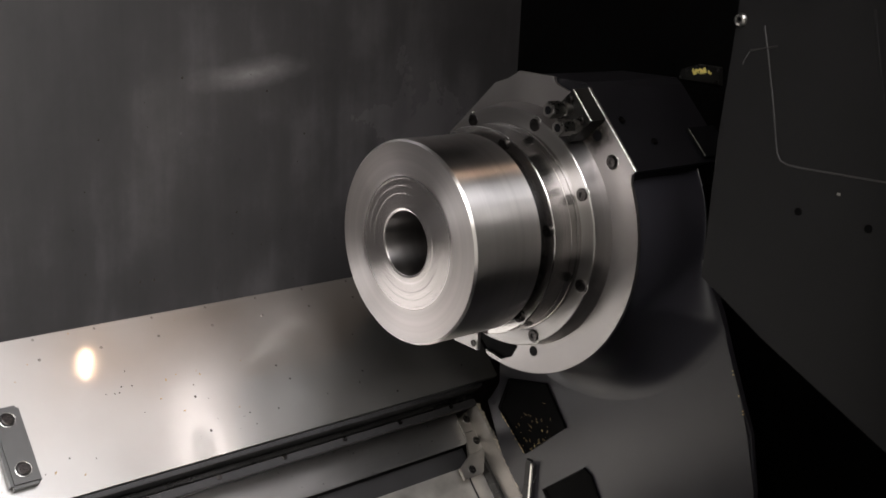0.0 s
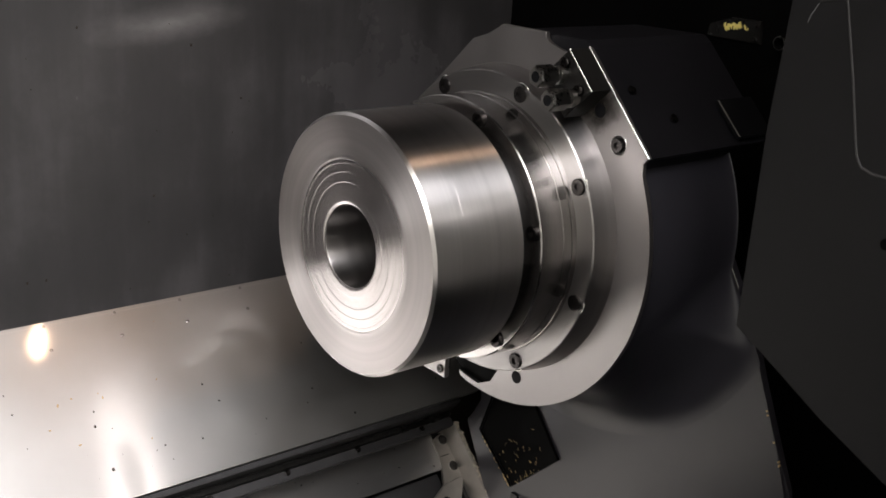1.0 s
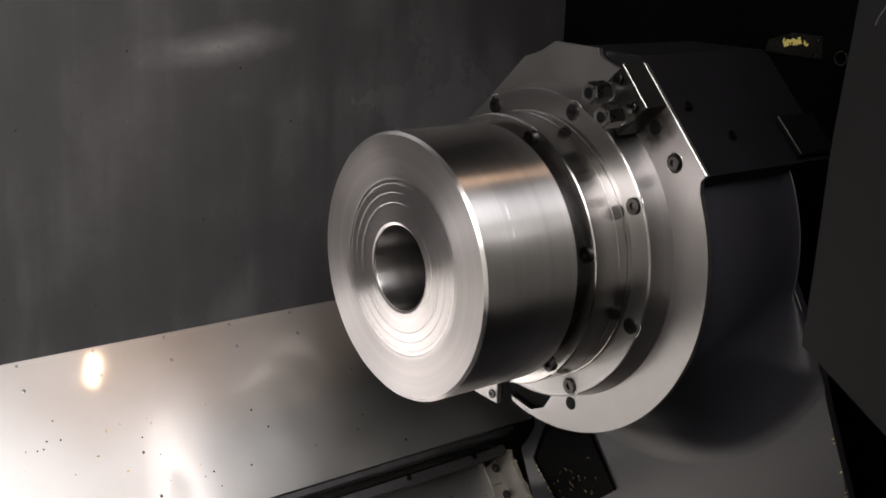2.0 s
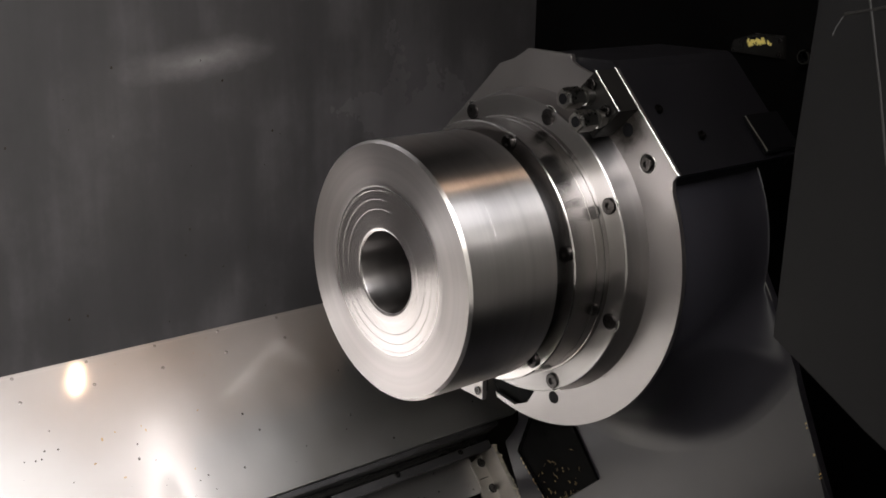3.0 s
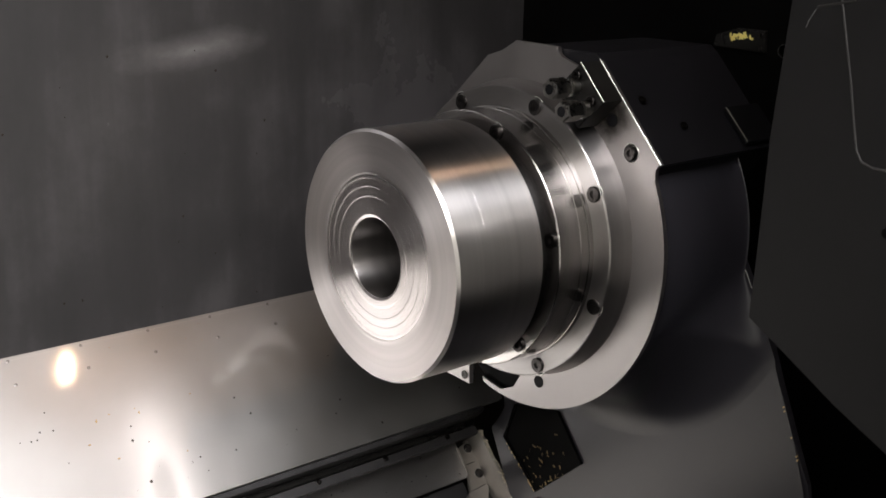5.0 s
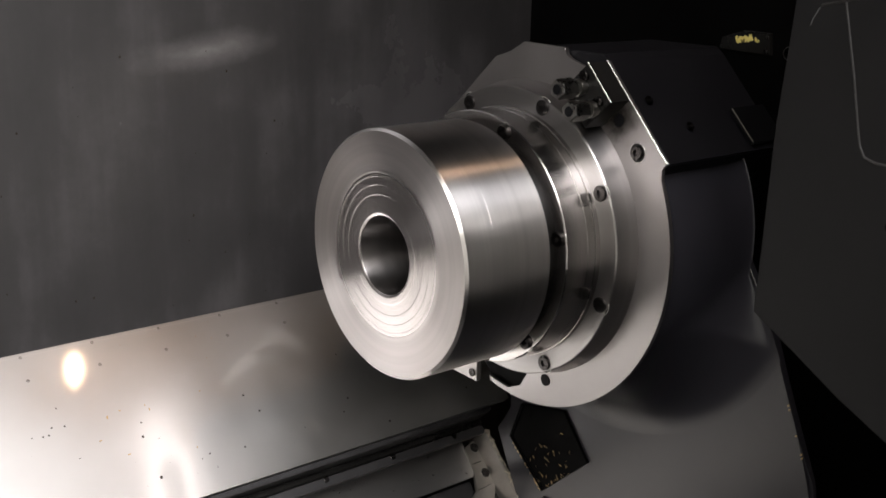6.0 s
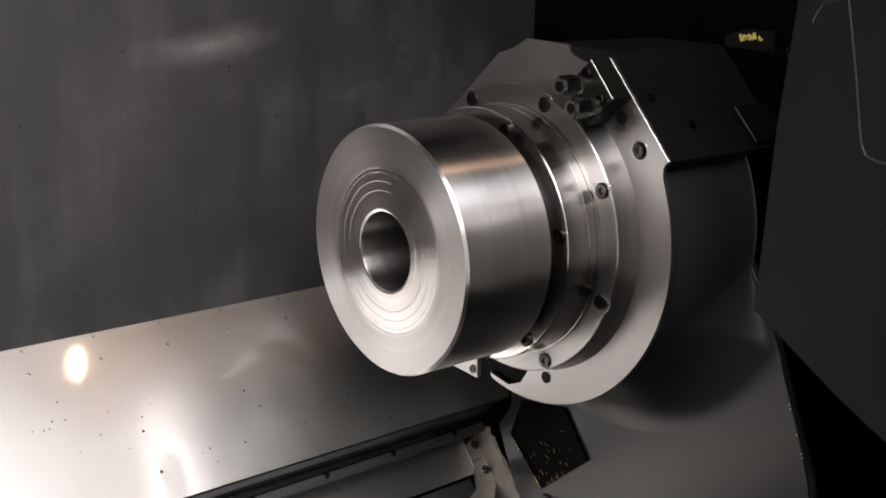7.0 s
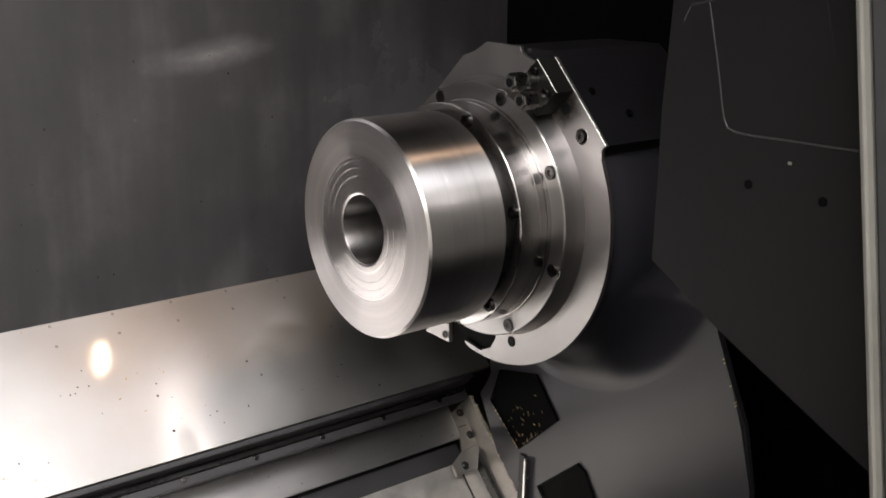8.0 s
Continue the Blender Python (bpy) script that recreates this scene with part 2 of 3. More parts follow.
def socket_screw(r, h):
    """A cap screw's head along -X from x = 0, with its hexagon socket."""
    bm = revolve([(0.0, r), (-h + r * 0.12, r), (-h, r * 0.88), (-h, r * 0.60)], 28)
    ring = [v for v in bm.verts if abs(v.co.x + h) < 1e-6 and math.hypot(v.co.y, v.co.z) < r * 0.7]
    ring.sort(key=lambda v: math.atan2(v.co.z, v.co.y))
    deep = []
    for v in ring:
        a = math.atan2(v.co.z, v.co.y)
        k = (a + math.pi / 6) % (math.pi / 3) - math.pi / 6
        q = r * 0.50 * math.cos(math.pi / 6) / math.cos(k)
        deep.append((bm.verts.new((-h, q * math.cos(a), q * math.sin(a))), bm.verts.new((-h * 0.35, q * math.cos(a), q * math.sin(a)))))
    m = len(ring)
    for k in range(m):
        j = (k + 1) % m
        bm.faces.new((ring[k], ring[j], deep[j][0], deep[k][0]))
        bm.faces.new((deep[k][0], deep[j][0], deep[j][1], deep[k][1]))
    bm.faces.new([d[1] for d in deep])
    return bm


def washer(r0, r1, depth):
    """A raised black ring in place of the shade in the gap round a screw head."""
    return revolve([(0.0, r0), (-depth, r0), (-depth, r1), (0.0, r1)], 28, True)


SCREW_BM = socket_screw(1.0, 1.0)
SCREW_ME = bpy.data.meshes.new("socket_screw")
bmesh.ops.recalc_face_normals(SCREW_BM, faces=SCREW_BM.faces)
SCREW_BM.to_mesh(SCREW_ME)
SCREW_BM.free()
SCREW_ME.materials.append(SCREW)
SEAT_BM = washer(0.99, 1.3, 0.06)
SEAT_ME = bpy.data.meshes.new("seat_shade")
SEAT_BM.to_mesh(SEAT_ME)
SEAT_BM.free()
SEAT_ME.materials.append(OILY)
RIM_BM = revolve([(0.02, 1.27), (-0.10, 1.29), (-0.12, 1.33), (-0.02, 1.42), (0.02, 1.42)], 28)
RIM_ME = bpy.data.meshes.new("seat_bevel")
bmesh.ops.recalc_face_normals(RIM_BM, faces=RIM_BM.faces)
for face in RIM_BM.faces:
    face.smooth = True
RIM_BM.to_mesh(RIM_ME)
RIM_BM.free()
RIM_ME.materials.append(BRIGHT)


def add_screw(parent, x, y, z, r, h, turn=0.0, tilt=None, seat=True):
    s = bpy.data.objects.new("socket_screw", SCREW_ME)
    scene.collection.objects.link(s)
    s.parent = parent
    m = Matrix.Translation((x, y, z)) @ (tilt or Matrix.Identity(4)) @ pose(0, 0, 0, turn)
    s.matrix_local = m @ Matrix.Diagonal((h, r, r, 1))
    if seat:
        w = bpy.data.objects.new("seat_shade", SEAT_ME)
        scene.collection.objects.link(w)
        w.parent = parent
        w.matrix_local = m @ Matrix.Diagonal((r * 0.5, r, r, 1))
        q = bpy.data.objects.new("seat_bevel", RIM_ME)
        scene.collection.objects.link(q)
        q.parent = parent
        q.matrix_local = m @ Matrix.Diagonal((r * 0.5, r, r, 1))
    return s


SPIN = pose(0, 0, AX)  # spindle axis frame

# ---- setting ----
SEAM_Z = 0.984   # where the back wall meets the slanted sheet
LOW_Y, LOW_Z = 0.1417, 0.8593
END_X = 0.397    # the end wall behind the headstock


def slab(name, outline, x0, x1, material, label, category, bevel=0.0):
    return tagged(part(name, prism(outline, x0, x1, bevel), material), label, category, "", "structure")


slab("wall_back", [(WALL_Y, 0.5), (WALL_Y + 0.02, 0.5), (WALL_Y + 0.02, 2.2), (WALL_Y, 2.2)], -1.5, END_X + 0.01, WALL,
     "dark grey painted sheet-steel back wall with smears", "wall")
slab("slanted_panel", [(WALL_Y - 0.001, SEAM_Z), (LOW_Y, LOW_Z), (LOW_Y + 0.006, LOW_Z - 0.006), (WALL_Y - 0.001, SEAM_Z - 0.011)], -1.5, 0.275, PANEL,
     "slanted brushed stainless cover sheet, oil-spotted and reflective", "panel", 0.0008)
# end wall in the recess near-black, so its shade is in the colour
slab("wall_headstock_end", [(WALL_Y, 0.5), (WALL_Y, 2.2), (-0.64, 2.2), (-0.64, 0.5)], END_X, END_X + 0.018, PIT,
     "end wall behind the headstock, its shade painted near-black", "wall")
slab("wall_left_end", [(WALL_Y, 0.5), (WALL_Y, 1.3), (-0.64, 1.3), (-0.64, 0.5)], -1.52, -1.5, WALL,
     "dark grey painted end wall of the machine", "wall")
tagged(part("floor", box(-1.5, END_X + 0.018, -0.64, 0.32, 0.46, 0.50), BLACK), "black oily chip tray floor", "floor", "", "structure")
# unseen roof; its front edge keeps the shop light out of the sheet's reflection
tagged(part("ceiling", box(-1.5, END_X + 0.018, -0.30, 0.32, 2.06, 2.10), WALL), "dark grey sheet roof of the machine", "ceiling", "", "structure")
# added out of view to shade the right of the back wall
tagged(part("ceiling_blocker", box(-0.36, END_X + 0.018, -0.64, -0.30, 2.06, 2.10), WALL), "unseen dark grey roof sheet, added to keep light off the back wall", "ceiling", "", "structure")
tagged(part("machine_base", box(-1.52, 0.46, -0.66, 0.324, 0.0, 0.458), BLACK), "charcoal machine base under the chip tray", "base", "", "structure")
tagged(part("wall_front_sill", box(-1.5, 0.46, -0.66, -0.64, 0.46, 0.86), BLACK), "charcoal sheet below the door opening", "wall", "", "structure")
# carried up out of view to cut light from the back wall
tagged(part("wall_front", box(0.012, 0.46, -0.66, -0.64, 0.86, 2.36), BLACK), "charcoal fixed front sheet, its unseen top raised to block light", "wall", "", "structure")
# unseen floor, kept pale to throw light into the back wall's gloss
tagged(part("workshop_floor", box(-5, 5, -6, 3, -0.1, 0.0), SHOP_FLOOR), "grey concrete workshop floor", "floor", "", "structure")
tagged(part("workshop_ceiling", box(-5, 5, -6, 3, 3.6, 3.7), SHOP), "pale workshop ceiling", "ceiling", "", "structure")
for nm, b in (("workshop_wall_south", (-5, 5, -6.1, -6, 0, 3.6)), ("workshop_wall_north", (-5, 5, 3, 3.1, 0, 3.6)),
              ("workshop_wall_west", (-5.1, -5, -6, 3, 0, 3.6)), ("workshop_wall_east", (5, 5.1, -6, 3, 0, 3.6))):
    tagged(part(nm, box(*b), SHOP), "pale painted workshop wall", "wall", "", "structure")

# headstock wall below the spindle, with its slanting front edge and two dark pockets
HX = 0.262
head_outline = [(0.146, 0.826), (0.085, 0.716), (0.06, 0.60), (-0.235, 0.60), (-0.248, 0.800), (-0.245, 0.856), (-0.233, 0.915), (-0.216, 0.9535), (-0.198, 0.995),
                (-0.184, 1.030), (-0.1635, 1.067), (-0.151, 1.088), (-0.136, 1.1135), (-0.118, 1.165), (0.12, 1.165), (0.135, 0.95), (0.126, 0.880), (0.121, 0.857)]
slab("headstock_wall", head_outline, HX, 0.270, HEAD, "satin dark grey painted headstock casting wall", "wall", 0.003)

# round casting that carries the spindle, and the sloping cover over it


def edge_radius(ang):
    """How far the headstock wall reaches from the axis in a direction, before its slanting edge."""
    y, z = math.cos(ang), math.sin(ang)
    n = Vector((0.0465, -0.0275)).normalized()   # normal of the edge, inwards
    d = n.dot(Vector((-0.1365, 0.0125)))
    q = n.x * y + n.y * z
    return d / q - 0.003 if q < -1e-6 else 9.0


def housing():
    """The round spindle housing, in one sweep with the broad flare by which it runs out into the wall."""
    bm = bmesh.new()
    steps, rings = 160, []
    for k in range(steps):
        ang = 2 * math.pi * k / steps
        away = abs((math.degrees(ang) - 62 + 180) % 360 - 180)      # degrees from the cut corner of the plate
        t = min(1.0, max(0.0, (away - 40) / 50))
        base = 0.126 + 0.027 * t * t * (3 - 2 * t)
        room = min(0.060, max(0.004, edge_radius(ang) - base)) if math.sin(ang) < 0 else 0.004
        ring = [bm.verts.new((0.156, r * math.cos(ang), r * math.sin(ang))) for r in (0.02, base - 0.003)]
        ring.append(bm.verts.new((0.159, base * math.cos(ang), base * math.sin(ang))))
        for j in range(15):
            q = radians(90 * j / 14)
            r = base + room * (1 - math.cos(q))
            x = 0.2615 - (0.026 + room) * (1 - math.sin(q))
            ring.append(bm.verts.new((x, r * math.cos(ang), r * math.sin(ang))))
        rings.append(ring)
    for p, q in zip(rings, rings[1:] + rings[:1]):
        for j in range(len(p) - 1):
            bm.faces.new((p[j], p[j + 1], q[j + 1], q[j]))
    return bm


tagged(part("headstock_housing", housing(), HEAD, None, "", SPIN, 50), "satin dark grey spindle housing flaring into the casting wall", "housing", "", "structure")
PX = 0.150
cover_outline = [(-0.1475, 0.0800), (-0.0815, 0.1502), (-0.074, 0.1560), (0.0, 0.1560), (0.04, 0.13), (0.06, 0.02), (-0.10, 0.02), (-0.142, 0.0765)]
tagged(part("headstock_cover", prism([(y, z + AX) for y, z in cover_outline], PX + 0.006, 0.30, 0.001), SATIN), "sloping sheet cover over the spindle housing, casting paint darkened for shade", "cover", "", "structure")

# ---- workpiece ----
def ring_cut(r, w=0.0004, d=0.00011):
    """A fine ring groove in the face at radius r."""
    return [(0.0, r - w), (d, r), (0.0, r + w)]


work_profile = [(0.300, 0.0), (0.300, 0.0314), (0.0016, 0.0314), (0.0009, 0.0318), (0.0003, 0.0327), (0.0, 0.0340), (0.0, 0.0392), (0.0002, 0.0400), (0.0002, 0.0406), (0.0002, 0.0416)]
work_profile += [(x + 0.0002, r) for q in (0.0480, 0.0555, 0.0622) for x, r in ring_cut(q)]
work_profile += [(0.0002, 0.0656), (0.0, 0.0664), *ring_cut(0.0800, 0.0030, 0.00006), (0.0, 0.0977), (0.0021, 0.0999), (0.0026, 0.1),
                 (0.0300, 0.1), (0.0302, 0.09993), (0.0304, 0.1),
                 (0.0839, 0.1), (0.0847, 0.0992), (0.0849, 0.09), (0.0849, 0.06)]
work = thing("workpiece", pose(-0.0033, 0, AX), "bright turned steel cylinder with bored hole in the chuck", "workpiece")
cut = next(k for k, q in enumerate(work_profile) if q == (0.0009, 0.0318))
rim = next(k for k, q in enumerate(work_profile) if q == (0.0, 0.0977))
part("bore", revolve(work_profile[:cut + 1], 128), BORE, work, "smooth bored hole, its shade put into darker steel", None, 30)
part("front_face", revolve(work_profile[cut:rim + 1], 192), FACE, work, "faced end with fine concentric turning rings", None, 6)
part("barrel", revolve(work_profile[rim:], 192), STEEL, work, "", None, 6)

# ---- chuck collar on the spindle nose ----
chuck = thing("spindle_chuck", SPIN, "stepped ground steel collet chuck bolted to the spindle nose", "chuck")
part("neck", revolve([(0.080, 0.070), (0.080, 0.089), (0.0925, 0.089)], 128), OILY, chuck, "dark oily neck groove", None, 30)
part("collar", revolve([(0.0925, 0.087), (0.0925, 0.1056), (0.0933, 0.1065), (0.1150, 0.1067), (0.1152, 0.1065), (0.1156, 0.1065), (0.1158, 0.1068),
                        (0.1235, 0.1070), (0.1237, 0.1067), (0.1241, 0.1067), (0.1243, 0.1076), (0.1285, 0.1078)], 160), COLLAR, chuck, "", None, 25)
part("flange", revolve([(0.1285, 0.1076), (0.1285, 0.1236), (0.1295, 0.1246), (0.1500, 0.1285)], 160), FLANGE, chuck, "", None, 25)
for k in range(8):
    a = radians(71.87 - 45 * k)
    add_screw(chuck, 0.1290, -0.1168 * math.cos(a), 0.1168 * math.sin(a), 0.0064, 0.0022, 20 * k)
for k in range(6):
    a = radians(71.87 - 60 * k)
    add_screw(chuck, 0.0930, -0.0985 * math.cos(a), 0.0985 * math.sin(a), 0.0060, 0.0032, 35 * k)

# small clamp plate hanging below the collar, its upright end cut square
clamp = thing("clamp_plate", SPIN, "small bright triangular clamp plate with one socket screw under the collar", "plate")
part("body", prism([(0.0215, -0.1212), (0.0100, -0.1080), (-0.0155, -0.1040), (-0.0158, -0.1225)], 0.085, 0.0895, 0.0004), PLATE, clamp)
part("arm", box(0.0892, 0.094, -0.012, 0.004, -0.118, -0.098), OILY, clamp, "oily black carrier behind the clamp plate")
add_screw(clamp, 0.085, -0.0100, -0.1160, 0.0036, 0.0012, 10, None, False)

# ---- headstock plate ----
plate = thing("spindle_plate", SPIN, "ground steel plate with cut corners round the chuck", "plate")
outline = [(0.0118, 0.1588), (0.0266, 0.1492), (0.0456, 0.1438), (0.1155, 0.0793), (0.150, 0.046)]
outline += [(0.152, 0.0), (0.140, -0.06), (0.100, -0.095), (0.050, -0.103), (-0.006, -0.108), (-0.0110, -0.1337), (-0.0030, -0.1470), (0.0134, -0.1548), (0.0391, -0.1500)]
outline += arc(0, 0, 0.1592, -76.5, -205, 44)
outline += [(-0.1440, 0.0762), (-0.1487, 0.0805), (-0.0827, 0.1517), (-0.0740, 0.1475), (-0.0585, 0.1450), (-0.0434, 0.1495), (-0.0384, 0.1525), (-0.0368, 0.1580)]
part("plate", prism(outline, PX, PX + 0.0045, 0.0006), PLATE, plate)
# black sheet behind the plate in place of the slot's shade
part("slot", prism([(0.0400, -0.1500), (0.0130, -0.1562), (-0.0050, -0.1490), (-0.0130, -0.1330), (-0.0080, -0.1050), (0.0600, -0.1000), (0.0700, -0.1250)], PX + 0.0046, PX + 0.0058), PIT, plate, "slot with oily edges, its shade painted black")
add_screw(plate, PX, -0.1200, 0.0850, 0.0056, 0.0025, 10)
# bolt holes as flat black discs, their inner shade painted
for y, z in ((-0.0341, -0.1310), (-0.0995, 0.1076)):
    part("bolt_hole", revolve([(-0.0006, 0.0), (-0.0006, 0.0054), (0.001, 0.0054)], 24), BLACK, plate, "", pose(PX, y, z))


def oil_film():
    """A thin dark oil film with a ragged, fading edge."""
    m, nodes, links, bs = base_material("thin_oil_film", (0.02, 0.017, 0.014), 0.2, 0.0)
    tc = nodes.new("ShaderNodeTexCoord")
    length = nodes.new("ShaderNodeVectorMath")
    length.operation = "LENGTH"
    links.new(tc.outputs["Object"], length.inputs[0])
    ragged = nodes.new("ShaderNodeMath")
    ragged.operation = "MULTIPLY_ADD"
    links.new(noise_of(nodes, links, tc.outputs["Object"], 90, 5), ragged.inputs[0])
    ragged.inputs[1].default_value = 0.022
    links.new(length.outputs["Value"], ragged.inputs[2])
    clear, mix = nodes.new("ShaderNodeBsdfTransparent"), nodes.new("ShaderNodeMixShader")
    links.new(ramp(nodes, links, ragged.outputs[0], [(0.020, 0.06), (0.036, 1.0)]), mix.inputs[0])
    links.new(bs.outputs[0], mix.inputs[1])
    links.new(clear.outputs[0], mix.inputs[2])
    links.new(mix.outputs[0], nodes["Material Output"].inputs[0])
    return m


OIL = oil_film()
part("oil_stain", revolve([(-0.0004, 0.0), (-0.0004, 0.030)], 40), OIL, plate, "dark oil stain round the fittings", pose(PX, -0.0940, 0.1120))

# ---- coolant block and fittings at the plate's sloping edge ----
d_edge = Vector((0, -0.0660, -0.0712)).normalized()
n_edge = Vector((0, -d_edge.z, d_edge.y)) * -1
if n_edge.z < 0:
    n_edge = -n_edge
block = thing("coolant_block", SPIN @ pose(0, -0.1000, 0.1540), "oily black steel manifold block with bright edges on the plate", "block")
top = Vector((0, -0.0832, 0.1513)) - Vector((0, -0.1000, 0.1540))
L, W = 0.037, 0.034


def edge_pt(a, b):
    q = top + d_edge * a - n_edge * b
    return (q.y, q.z)


part("body", prism([edge_pt(0, 0), edge_pt(L, 0), edge_pt(L, W), edge_pt(0, W)], 0.128, PX, 0.0009), OILY, block)
for a, b in ((0.006, 0.008), (0.030, 0.009)):
    y, z = edge_pt(a, b)
    add_screw(block, 0.128, y, z, 0.0045, 0.003, 0, None, False)


def fitting(y, z):
    """A hose fitting along -X: threaded stub, collar, hexagon nut with an open bore."""
    t = thing("hose_fitting", SPIN @ pose(0.128, y, z), "stained steel hexagonal hose fitting with open bore", "fitting", "hose fittings on the block")
    part("stub", revolve([(0.0, 0.0055), (-0.004, 0.0055), (-0.0045, 0.0068), (-0.009, 0.0068), (-0.0095, 0.0050), (-0.012, 0.0050)], 32), OLD_STEEL, t, "", None, 40)
    bm = bmesh.new()
    rings = []
    for x, r in ((-0.0115, 0.0074), (-0.0125, 0.0082), (-0.0275, 0.0082), (-0.0290, 0.0074)):
        rings.append([bm.verts.new((x, r * math.cos(k * math.pi / 3 + 0.3), r * math.sin(k * math.pi / 3 + 0.3))) for k in range(6)])
    inner = [bm.verts.new((-0.0290, 0.0046 * math.cos(k * math.pi / 3 + 0.3), 0.0046 * math.sin(k * math.pi / 3 + 0.3))) for k in range(6)]
    deep = [bm.verts.new((-0.015, v.co.y, v.co.z)) for v in inner]
    rings += [inner, deep]
    for a, b in zip(rings, rings[1:]):
        for k in range(6):
            bm.faces.new((a[k], a[(k + 1) % 6], b[(k + 1) % 6], b[k]))
    bm.faces.new(deep)
    nut = part("hexagon_nut", bm, OLD_STEEL, t)
    # black disc across the opening paints the shade of the bore
    part("bore", revolve([(-0.0293, 0.0), (-0.0293, 0.0040)], 24), BLACK, nut, "black disc for the shade in the bore")
    return t


fitting(-0.0800, 0.1325)
fitting(-0.0935, 0.1175)

# ---- things on the slanted sheet ----
UP = Vector((0, WALL_Y - LOW_Y, SEAM_Z - LOW_Z)).normalized()   # up the slope
OUT = Vector((0, -UP.z, UP.y))                                  # out of the sheet


def on_slope(x, s, h):
    """The pose of a thing on the sheet: s metres up from its lower edge, h proud of it; local x along, y up the slope, z out."""
    p = Vector((x, LOW_Y, LOW_Z)) + UP * s + OUT * h
    m = Matrix(((1, 0, 0, p.x), (0, UP.y, OUT.y, p.y), (0, UP.z, OUT.z, p.z), (0, 0, 0, 1)))
    return m


TO_Z = pose(0, 0, 0, 0, 90, 0)  # turns a screw's -X head to +Z

stop = thing("stop_block", on_slope(-0.3225, 0.059, 0.0), "grey steel stop block with two socket screws on the slanted sheet", "block")
part("body", box(-0.0145, 0.0145, -0.040, 0.040, 0.0, 0.014, 0.003), GREY, stop)
for y in (-0.024, 0.026):
    add_screw(stop, 0, y, 0.0145, 0.0055, 0.002, 15, TO_Z)

def flat(outline, z0, z1, bevel=0.0):
    """A plate with an outline of (x, y) pairs, from z0 up to z1, its upper edges bevelled."""
    bm = prism([(y, x) for x, y in outline], -z1, -z0, bevel)
    for v in bm.verts:
        v.co = (v.co.z, v.co.y, -v.co.x)
    return bm


WAY = Vector((0, 0.1799, 0.8372))     # upper edge of the way cover's plane, set back behind the sheet
WAY_UP = Vector((0, 0.1241, 0.1308)).normalized()
WAY_OUT = Vector((0, -WAY_UP.z, WAY_UP.y))


def on_way(x, s, h):
    """The pose of a thing on the way cover: s metres up its slope, h proud of it."""
    p = Vector((x, 0, 0)) + WAY + WAY_UP * s + WAY_OUT * h
    return Matrix(((1, 0, 0, p.x), (0, WAY_UP.y, WAY_OUT.y, p.y), (0, WAY_UP.z, WAY_OUT.z, p.z), (0, 0, 0, 1)))


# guide strip under the sheet: black wiper, rail with screws, then the way cover
strip = thing("wiper_strip", on_slope(0, 0, 0), "black rubber wiper strip along the sheet's lower edge", "strip")
part("lip", box(-1.4, 0.250, -0.006, -0.0008, -0.028, -0.004, 0.001), RUBBER, strip)
part("rail", box(-1.4, 0.246, -0.0125, -0.0075, -0.036, -0.023, 0.001), OILY, strip, "dark steel clamping rail")
part("lower_lip", box(-1.4, 0.246, -0.0225, -0.0135, -0.036, -0.026, 0.001), RUBBER, strip)
for k in range(9):
    add_screw(strip, -0.285 + 0.0815 * k, -0.0160, -0.0255, 0.0030, 0.0016, 9 * k, TO_Z, False)
wc = thing("way_cover", on_way(0, 0, 0), "smeared telescopic steel way cover below the sheet", "cover")
part("upper_leaf", box(-1.4, 0.247, -0.0655, 0.004, -0.036, -0.030, 0.0012), COVER, wc)
part("gap", box(-1.4, 0.246, -0.090, -0.0665, -0.056, -0.048), RUBBER, wc, "black gap between the leaves")
part("lower_leaf", box(-1.4, 0.262, -0.21, -0.0905, -0.052, -0.044, 0.0012), CAST, wc, "pale steel lower leaf")
part("end_seam", box(0.231, 0.2335, -0.20, -0.092, -0.0438, -0.0428, 0.0004), RUBBER, wc, "dark seam line")

# ---- bracket at the end of the way cover ----
br = thing("end_bracket", on_way(0.005, 0, -0.028), "bare steel end bracket with three screws beside the way cover", "bracket")
part("upper_plate", flat([(0.2390, -0.0330), (0.2590, -0.0275), (0.2605, -0.0477), (0.2590, -0.0796), (0.2300, -0.0820), (0.2385, -0.0605)], -0.004, 0.0, 0.0008), BRACKET, br)
part("lower_plate", flat([(0.2300, -0.0824), (0.2590, -0.0800), (0.2405, -0.1078), (0.2074, -0.1087), (0.2078, -0.0942)], -0.004, 0.0, 0.0008), BRACKET, br)
part("seam", box(0.2405, 0.2520, -0.0535, -0.0525, 0.0, 0.0004), OILY, br, "dark joint line")
for x, y in ((0.2520, -0.0362), (0.2515, -0.0664), (0.2250, -0.0998)):
    add_screw(br, x, y, 0.0, 0.0040, 0.0024, 12, TO_Z)

# crusted ledge beside the bracket
led = thing("end_ledge", on_way(0.003, 0, 0), "chip-crusted pale steel ledge beside the headstock wall", "ledge")
part("bar", box(0.2580, 0.2622, -0.26, -0.026, -0.040, -0.001, 0.001), BRACKET, led)
# black box in place of the shade between ledge and bracket
part("gap", box(0.2525, 0.2578, -0.26, -0.028, -0.044, -0.031), OILY, led, "gap beside the bracket, its shade filled in with a black box")
rnd = random.Random(4)
bm = bmesh.new()
